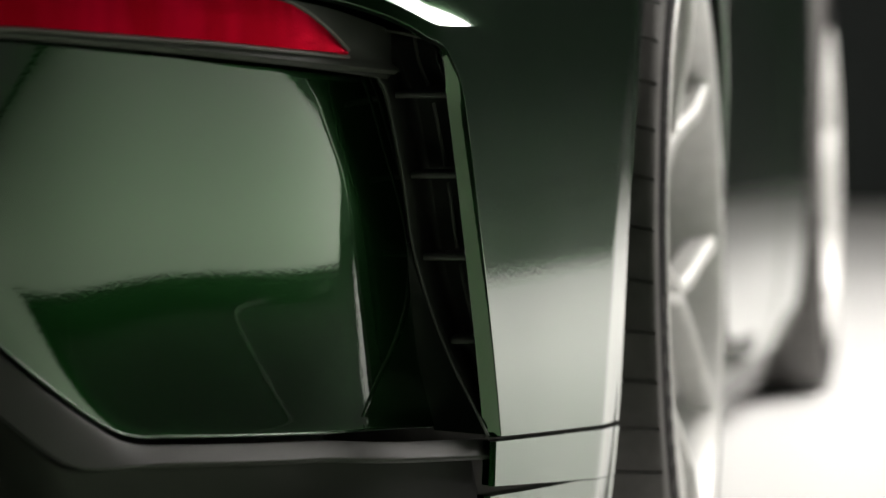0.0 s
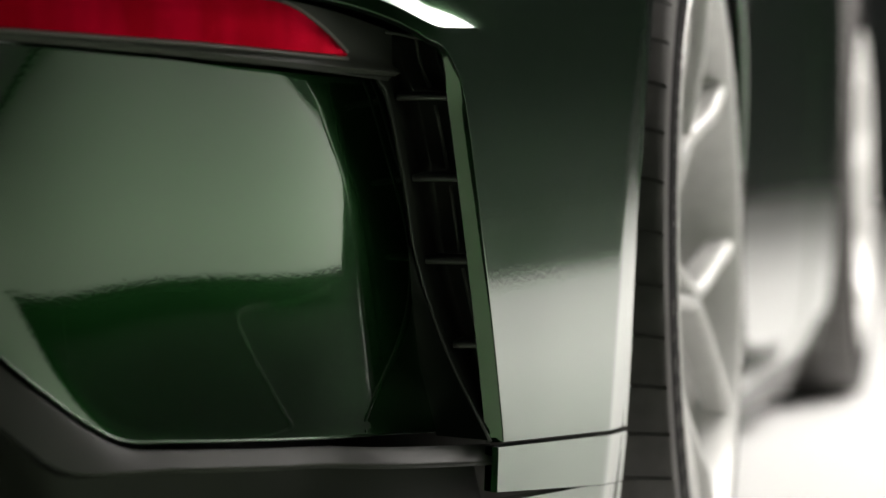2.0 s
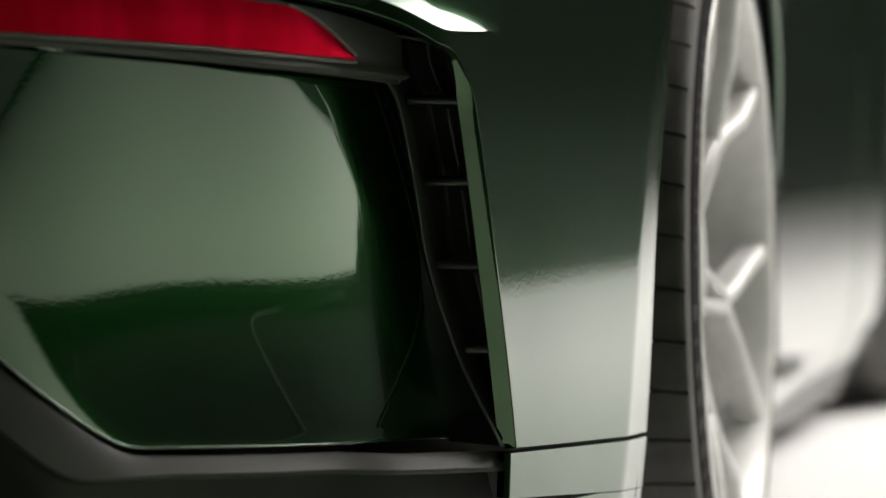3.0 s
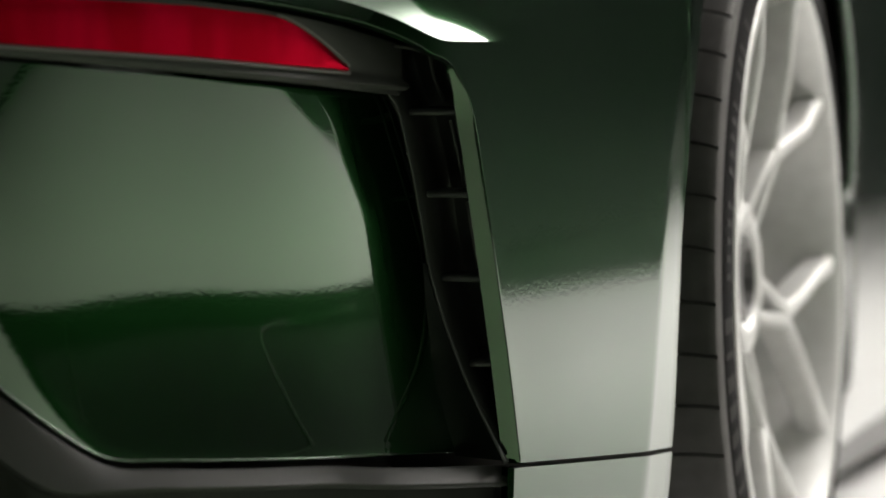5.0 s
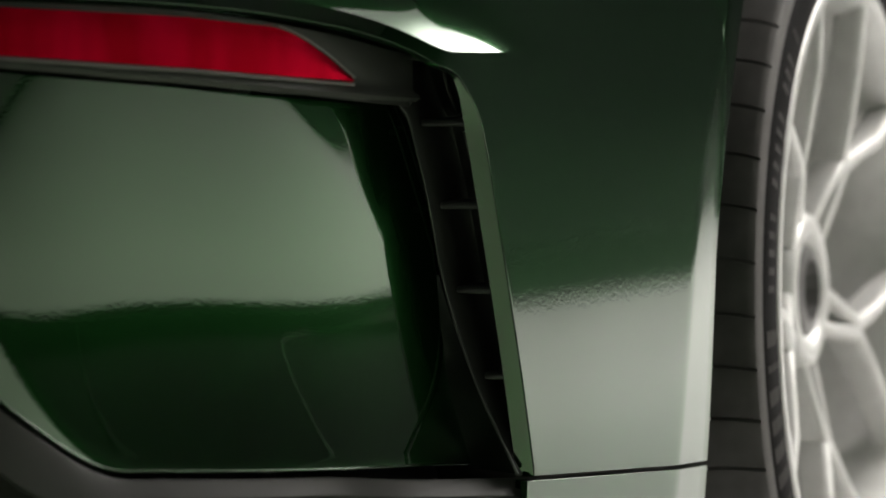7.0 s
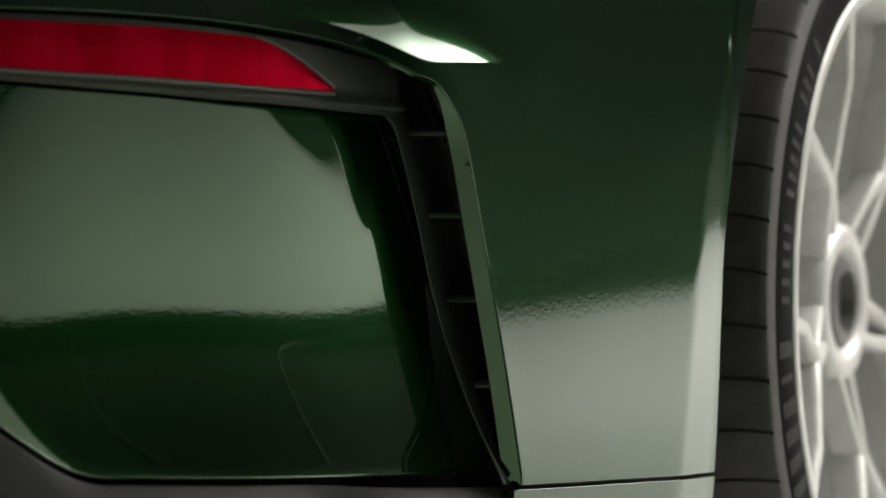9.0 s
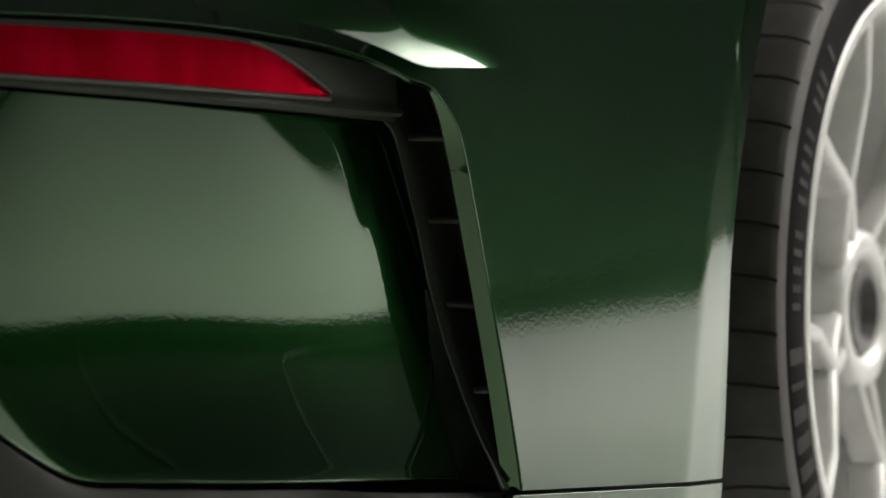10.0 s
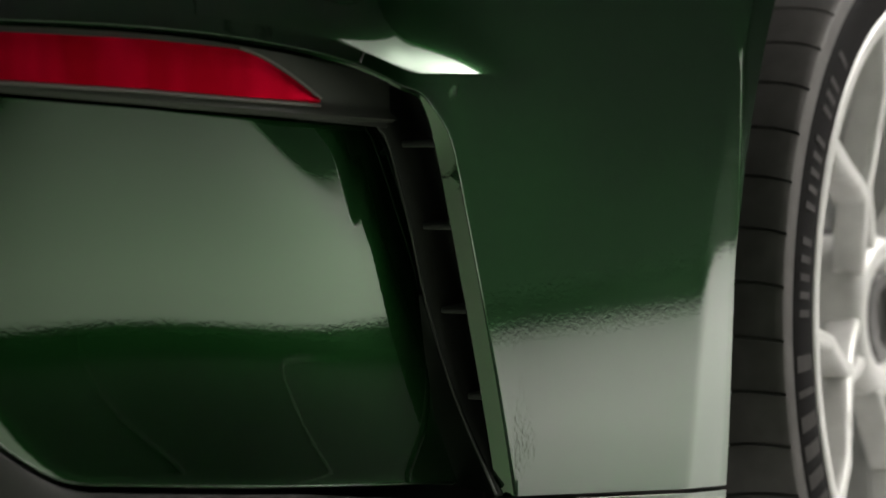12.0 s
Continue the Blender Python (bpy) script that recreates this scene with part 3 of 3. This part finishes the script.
grid = [[vent_span(z, f, 0.003 + 0.055 * min(f / 0.08, 1)) for f in np.linspace(0, 0.96, 20)] for z in np.linspace(0.262, 0.572, 26)]
part("duct", slab(grid, 0.003), DEEP_BLACK, vent)
grid = [[vent_span(z, 0.97, d) for d in np.linspace(0.018, 0.066, 8)] for z in np.linspace(0.262, 0.560, 26)]
part("duct_wall", slab(grid, 0.002), DEEP_BLACK, vent)
for z in (0.5225, 0.4615, 0.3985, 0.3345):
    a0, a1 = (0.06, 0.90) if z > 0.36 else (0.10, 0.90)
    bm = bmesh.new()
    prev = None
    for f in np.linspace(a0, a1, 16):
        nose = 0.006 + 0.010 * max(0.30 - f, 0) ** 2 * 10
        ring = [bm.verts.new(vent_span(z, f, nose + 0.026 * f + d) + np.array([0, 0, up])) for d, up in ((0.0, -0.0008), (0.0004, 0.0012), (0.002, 0.0026), (0.034, 0.0042), (0.034, 0.0015), (0.003, -0.0026), (0.0008, -0.002))]
        if prev:
            for k in range(7):
                bm.faces.new((prev[k], prev[(k + 1) % 7], ring[(k + 1) % 7], ring[k]))
        else:
            bm.faces.new(ring[::-1])
        prev = ring
    bm.faces.new(prev)
    bmesh.ops.recalc_face_normals(bm, faces=bm.faces)
    part("slat", bm, SLAT, vent)
for z0, z1 in ((0.530, 0.57), (0.468, 0.516), (0.405, 0.455), (0.342, 0.392)):
    part("rib", tube([vent_span(z, 0.50, 0.044) for z in np.linspace(z0, z1, 8)], 0.0014), SATIN_BLACK, vent)
head_line = [vent_span(0.572 - 0.010 * f, f, 0.004) + np.array([0, 0, 0.002 * math.sin(3 * f)]) for f in np.linspace(0, 0.8, 14)]
part("top_bead", tube(head_line, 0.0014), SATIN_BLACK, vent)

# skirt pieces under the quarter panel
def skirt(name, z_top, z_low, s_from, out, label):
    g = []
    s1 = S_ARCH
    for v in np.linspace(0, 1, 12):
        row = []
        for j in range(-5, 40):
            k = max(j, 0) / 39
            s = s_from + (s1 - s_from) * k
            zt, zl = z_top(s, k), z_low(s, k)
            z = zl + (zt - zl) * v
            # a narrow facet faces the rear at its free end
            row.append(skin(s, z, out) + np.array([-0.975, -0.21, 0]) * 0.0010 * max(-j, 0))
        g.append(row)
    return panel_ob(name, g, 0.012, PAINT, car, label, edge=0.0012)


s_low = S_TIP - 0.010
skirt("skirt", lambda s, k: seam_z(s) - 0.0034, lambda s, k: 0.2240 - 0.021 * k, s_low + 0.001, 0.0005, "lower green corner skirt")
skirt("skirt_lip", lambda s, k: 0.2238 - 0.021 * k - 0.0065 * max(1 - k / 0.58, 0) ** 0.8, lambda s, k: 0.160, s_low - 0.006, 0.0003, "lower lip of the corner skirt")

# grey band under the lower panel, and the black diffuser
BAND_PLAN = LOW_PLAN[:7] + [(0.774, -0.746), (0.832, -0.664)]


def band(u, z, out):
    p, q, r = (spline(BAND_PLAN, min(max(u + h, 0), 1)) for h in (0, 0.004, -0.004))
    n = np.array([q[1] - r[1], r[0] - q[0]])
    n /= np.linalg.norm(n)
    return np.array([p[0] + n[0] * out, p[1] + n[1] * out, z])


_ibx = np.array([spline(BAND_PLAN, u)[0] for u in _iu])
grid = []
for v in np.linspace(0, 1, 12):
    row = []
    for k in np.linspace(0, 1, 70):
        u = u_of(0.36, True) + (1.0 - u_of(0.36, True)) * k
        x = float(np.interp(u, _iu, _ibx))
        zb = panel_bottom(x) - 0.005
        z = zb - (zb - band_bottom(x)) * (1 - v)
        row.append(band(u, max(z, 0.12), 0.004 + 0.012 * (1 - v) ** 0.8))
    grid.append(row)
panel_ob("bumper_band", grid, 0.006, GREY_PLASTIC, car, "dark grey plastic band under the bumper panel", edge=0.003)
grid = []
for v in np.linspace(0, 1, 12):
    row = []
    for k in np.linspace(0, 1, 60):
        u = k
        x = float(np.interp(u, _iu, _ibx))
        zt = band_bottom(max(x, 0.40)) - 0.003
        z = zt - (zt - 0.13) * (1 - v)
        row.append(band(u, zt, -0.012) * np.array([1, 1, 0]) + np.array([0, 0.16 * (1 - v) ** 1.3, z]))
    grid.append(row)
panel_ob("diffuser", grid, 0.01, MATT_BLACK, car, "black plastic rear diffuser", edge=0.003)


# flank between the wheels, front wing, and the body over them
def flank(name, s_lo, s_hi, z_lo, z_hi, label, mat=PAINT, out=0.0, cols=50, rows=40):
    g = []
    for z in np.linspace(z_lo, z_hi, rows):
        a, b = s_lo(z), s_hi(z)
        g.append([skin(a + (b - a) * k, z, out - 0.20 * max(0.19 - z, 0) - 0.10 * max(0.45 - z, 0) ** 2) for k in np.linspace(0, 1, cols)])
    return panel_ob(name, g, 0.012, mat, car, label, edge=0.004)


flank("door_panel", lambda z: s_at(arch_y(z, 0.0, 1)), lambda z: s_at(1.75), 0.125, 0.78, "dark green door and rocker panel")
flank("front_wing", lambda z: s_at(1.756), lambda z: s_at(arch_y(z, AXLE_F, -1, 0.405)), 0.125, 0.74, "dark green front wing")
flank("front_bumper", lambda z: s_at(arch_y(z, AXLE_F, 1, 0.405)), lambda z: _len[-1] - 0.001, 0.16, 0.70, "dark green front bumper")
flank("sill", lambda z: s_at(0.44), lambda z: s_at(2.02), 0.06, 0.122, "black plastic side sill", SATIN_BLACK, -0.014, 40, 8)

# upper body: lofted over the length, both sides in one shell
ROOF = [(-1.09, 0.90), (-0.95, 0.95), (-0.6, 1.02), (0.0, 1.13), (0.8, 1.28), (1.3, 1.25), (1.9, 1.02), (2.2, 0.88), (2.8, 0.78), (3.2, 0.68), (3.42, 0.58)]
SHOULDER = [(-1.09, 0.84), (-0.9, 0.85), (-0.4, 0.87), (0.0, 0.88), (0.8, 0.86), (1.6, 0.85), (2.2, 0.82), (2.6, 0.79), (3.1, 0.68), (3.42, 0.56)]
grid = []
for y in np.linspace(-1.09, 3.42, 70):
    zr = float(np.interp(y, [p[0] for p in ROOF], [p[1] for p in ROOF]))
    zs = float(np.interp(y, [p[0] for p in SHOULDER], [p[1] for p in SHOULDER]))
    xo = float(np.interp(y, _fine[:, 1], _fine[:, 0])) if y < 2.5 else float(np.interp(-y, -_fine[850:, 1][::-1], _fine[850:, 0][::-1]))
    low = 0.77 if y < 2.9 else zs - 0.06
    prof = [(xo - 0.03, low), (xo - 0.045, (low + zs) / 2), (xo - 0.10, zs), (xo * 0.74, zs + 0.02 + 0.2 * (zr - zs)), (xo * 0.60, zs + 0.80 * (zr - zs)), (xo * 0.32, zs + 0.97 * (zr - zs)), (0, zr)]
    full = [(x, y, z) for x, z in prof] + [(-x, y, z) for x, z in prof[-2::-1]]
    grid.append([spline(full, k / 48) for k in range(49)])
panel_ob("upper_body", grid, 0.01, PAINT, car, "dark green upper body and roof", edge=0.0, flip=True)

# far side of the body, closing the shell
g = []
for z in np.linspace(0.19, 0.80, 20):
    row = []
    for s in np.linspace(0.0, _len[-1] - 0.001, 120):
        p = skin(s, z)
        row.append((-p[0], p[1], z))
    g.append(row)
panel_ob("far_side", g, 0.01, PAINT, car, "dark green far side of the body", edge=0.0, flip=True)
part("underbody", block((1.5, 3.9, 0.05), (0, 1.15, 0.16)), DEEP_BLACK, car, "black underbody", smooth=False)
for name, y in (("wheel_arch_liner", AXLE_R), ("wheel_arch_liner", AXLE_F)):
    g = []
    for a in np.linspace(-0.25, math.pi + 0.25, 40):
        g.append([(x, y - 0.425 * math.cos(a), HUB + 0.425 * math.sin(a)) for x in np.linspace(0.50, 0.880, 8)])
    part(name, slab(g, 0.004), DEEP_BLACK, car)


# ---- wheels ----
def wheel(y, outer, radius, rim_r, width, camber, turn, marked=False):
    """A wheel with tyre, barrel, forked spokes, lock nut and brake disc; local x points outwards from its outer face."""
    root = part("wheel", lathe([(-width + 0.02, rim_r - 0.012), (-0.06, rim_r - 0.032), (-0.022, rim_r - 0.020), (-0.004, rim_r - 0.013), (0.0004, rim_r - 0.009), (0.0008, rim_r - 0.001), (-0.0006, rim_r + 0.0025), (-0.012, rim_r + 0.004),
                                (-0.03, rim_r + 0.001), (-width + 0.02, rim_r + 0.002), (-width + 0.02, rim_r - 0.012)], 120), SILVER, car, "silver forged wheel with forked spokes")
    # tyre
    prof = [(-width * 0.5, radius), (-0.085, radius - 0.0005), (-0.0835, radius - 0.008), (-0.0745, radius - 0.008), (-0.073, radius - 0.0006), (-0.045, radius - 0.0020), (-0.026, radius - 0.0035), (-0.013, radius - 0.0058),
            (-0.0070, radius - 0.0080), (-0.0060, radius - 0.0095), (-0.0048, radius - 0.0150), (-0.0034, radius - 0.0220), (-0.0050, radius - 0.0236), (-0.0030, radius - 0.030), (-0.0018, radius - 0.040), (-0.0014, radius - 0.048),
            (-0.0014, rim_r + 0.010), (-0.0018, rim_r + 0.005), (-0.004, rim_r + 0.002), (-0.012, rim_r + 0.002)]
    pitch = 49
    fr = (0.0, 0.25, 0.466, 0.474, 0.526, 0.534, 0.75)
    bm = bmesh.new()
    rings = []
    for k in range(pitch):
        for f in fr:
            deep = 0.474 <= f <= 0.526
            ring = []
            for i, (x, r) in enumerate(prof):
                a = 2 * math.pi * (k + f) / pitch
                if 4 <= i <= 9:
                    a += 0.016 * ((x + 0.03) / 0.04) ** 2 + 0.010 * (x + 0.03) / 0.04
                    if deep and i <= 8:
                        r -= 0.0055
                ring.append(bm.verts.new((x, r * math.cos(a), r * math.sin(a))))
            inner_side = [(-width + 0.10, radius - 0.001), (-width + 0.012, radius - 0.018), (-width, radius - 0.05), (-width + 0.02, rim_r + 0.003)]
            a = 2 * math.pi * (k + f) / pitch
            ring = [bm.verts.new((x, r * math.cos(a), r * math.sin(a))) for x, r in inner_side[::-1]] + ring
            rings.append(ring)
    for a, b in zip(rings, rings[1:] + rings[:1]):
        for i in range(len(a) - 1):
            bm.faces.new((a[i], a[i + 1], b[i + 1], b[i]))
    bmesh.ops.recalc_face_normals(bm, faces=bm.faces)
    tyre = part("tyre", bm, RUBBER, root, "low-profile black tyre with grooved shoulder")
    tyre.data.set_sharp_from_angle(angle=radians(40))
    # smooth dark band on the sidewall with raised marks
    band = lathe([(-0.0046, radius - 0.0228), (-0.0024, radius - 0.0290), (-0.0010, radius - 0.038), (-0.0004, radius - 0.048), (-0.0004, rim_r + 0.010), (-0.0010, rim_r + 0.0025)], 120)
    part("sidewall_band", band, RUBBER_BAND, root, "smooth black sidewall band")

    def mark(a, r0, r1, wide, mat=LETTER):
        bm = bmesh.new()
        sides = []
        for da in (-wide, wide):
            for lift in (0.0007, -0.002):
                line = []
                for r in np.linspace(r0, r1, 6):
                    x = lift + float(np.interp(r, [rim_r + 0.0025, rim_r + 0.010, radius - 0.048, radius - 0.038, radius - 0.029, radius - 0.0228], [-0.0010, -0.0004, -0.0004, -0.0010, -0.0024, -0.0046]))
                    line.append(bm.verts.new((x, r * math.cos(a + da), r * math.sin(a + da))))
                sides.append(line)
        loop = [sides[0], sides[2], sides[3], sides[1]]
        for p, q in zip(loop, loop[1:] + loop[:1]):
            for k in range(5):
                bm.faces.new((p[k], p[k + 1], q[k + 1], q[k]))
        bm.faces.new([p[0] for p in loop])
        bm.faces.new([p[-1] for p in loop[::-1]])
        bmesh.ops.recalc_face_normals(bm, faces=bm.faces)
        part("sidewall_mark", bm, mat, root, smooth=False)
    # plain bars in place of the maker's writing
    if marked:
        for k in range(8):
            a = radians(184.3 + 4.55 * k)
            mark(a, rim_r + 0.0085, radius - 0.0275, radians(1.2) * (0.42 if k in (1, 6) else 1.0))
        for k, c in enumerate("xxxxx_xxxxx_xxx_x"):
            if c == "x":
                mark(radians(176.8 - 2.75 * k), rim_r + 0.0135, radius - 0.0325, radians(0.55), LETTER_DIM)

    # spokes: a slotted stem from the hub to a fork, two arms on to the rim
    def bar(points, widths, depths):
        """A bevelled bar through points (x, y, z), facing outwards."""
        b = bmesh.new()
        prev = None
        for i, p in enumerate(points):
            d = Vector(points[min(i + 1, len(points) - 1)]) - Vector(points[max(i - 1, 0)])
            side = Vector((1, 0, 0)).cross(d).normalized()
            w, h = widths[i], depths[i]
            q = Vector(p)
            ring = [b.verts.new(q + side * a + Vector((c, 0, 0))) for a, c in ((-w * 0.62, 0), (-w, -0.006), (-w * 0.9, -h), (w * 0.9, -h), (w, -0.006), (w * 0.62, 0))]
            if prev:
                for k in range(6):
                    b.faces.new((prev[k], prev[(k + 1) % 6], ring[(k + 1) % 6], ring[k]))
            else:
                b.faces.new(ring[::-1])
            prev = ring
        b.faces.new(prev)
        bmesh.ops.recalc_face_normals(b, faces=b.faces)
        return b

    def polar(r, a, x):
        return (x, r * math.cos(a), r * math.sin(a))

    for k in range(5):
        a0 = radians(54 + 72 * k + turn)
        b = bmesh.new()
        pieces = []
        for sgn in (-1, 1):
            pieces.append(bar([polar(0.062, a0 + sgn * 0.30, -0.045), polar(0.10, a0 + sgn * 0.135, -0.036), polar(0.142, a0 + sgn * 0.030, -0.026)], [0.0075, 0.0070, 0.0080], [0.03, 0.03, 0.03]))
            arm = [polar(0.138, a0 + sgn * 0.012, -0.0275), polar(0.175, a0 + sgn * 0.15, -0.019), polar(0.215, a0 + sgn * 0.26, -0.011), polar(rim_r - 0.012, a0 + sgn * 0.312, -0.006), polar(rim_r - 0.003, a0 + sgn * 0.318, -0.005)]
            pieces.append(bar(arm, [0.0095, 0.0080, 0.0078, 0.0105, 0.013], [0.034, 0.032, 0.03, 0.028, 0.024]))
        for p in pieces:
            tmp = bpy.data.meshes.new("piece")
            p.to_mesh(tmp)
            b.from_mesh(tmp)
            p.free()
            bpy.data.meshes.remove(tmp)
        ob = part("spoke", b, SILVER, root)
        ob.data.set_sharp_from_angle(angle=radians(35))
        bevel(ob, 0.0022, 2, 30)
    part("hub", lathe([(-0.10, 0.075), (-0.055, 0.075), (-0.044, 0.070), (-0.040, 0.060), (-0.044, 0.048), (-0.07, 0.044), (-0.10, 0.044)], 64), SILVER, root)
    nut = lathe([(-0.10, 0.043), (-0.050, 0.043), (-0.044, 0.040), (-0.042, 0.030), (-0.055, 0.026), (-0.06, 0.0)], 12)
    part("lock_nut", nut, SATIN_BLACK, root, "black central lock nut", smooth=False)
    part("brake_disc", lathe([(-0.135, 0.08), (-0.135, 0.195), (-0.165, 0.195), (-0.165, 0.08)], 80), STEEL, root, "grey steel brake disc")
    part("brake_bell", lathe([(-0.11, 0.0), (-0.11, 0.085), (-0.15, 0.092), (-0.17, 0.0)], 48), DEEP_BLACK, root)
    root.matrix_world = pose(outer, y, radius + FLOOR, 0, camber, 0)
    return root


wheel(AXLE_R, 0.9375, 0.351, 0.288, 0.315, -1.0, 0.0, True)
wheel(AXLE_F, 0.938, 0.343, 0.262, 0.255, -0.6, 20.0)
for y, outer, r, rr, w in ((AXLE_R, -0.9375, 0.351, 0.288, 0.315), (AXLE_F, -0.925, 0.343, 0.262, 0.255)):
    far = wheel(y, 0, r, rr, w, 0, 0.0)
    far.matrix_world = pose(outer, y, r + FLOOR, 0, 0, 180)
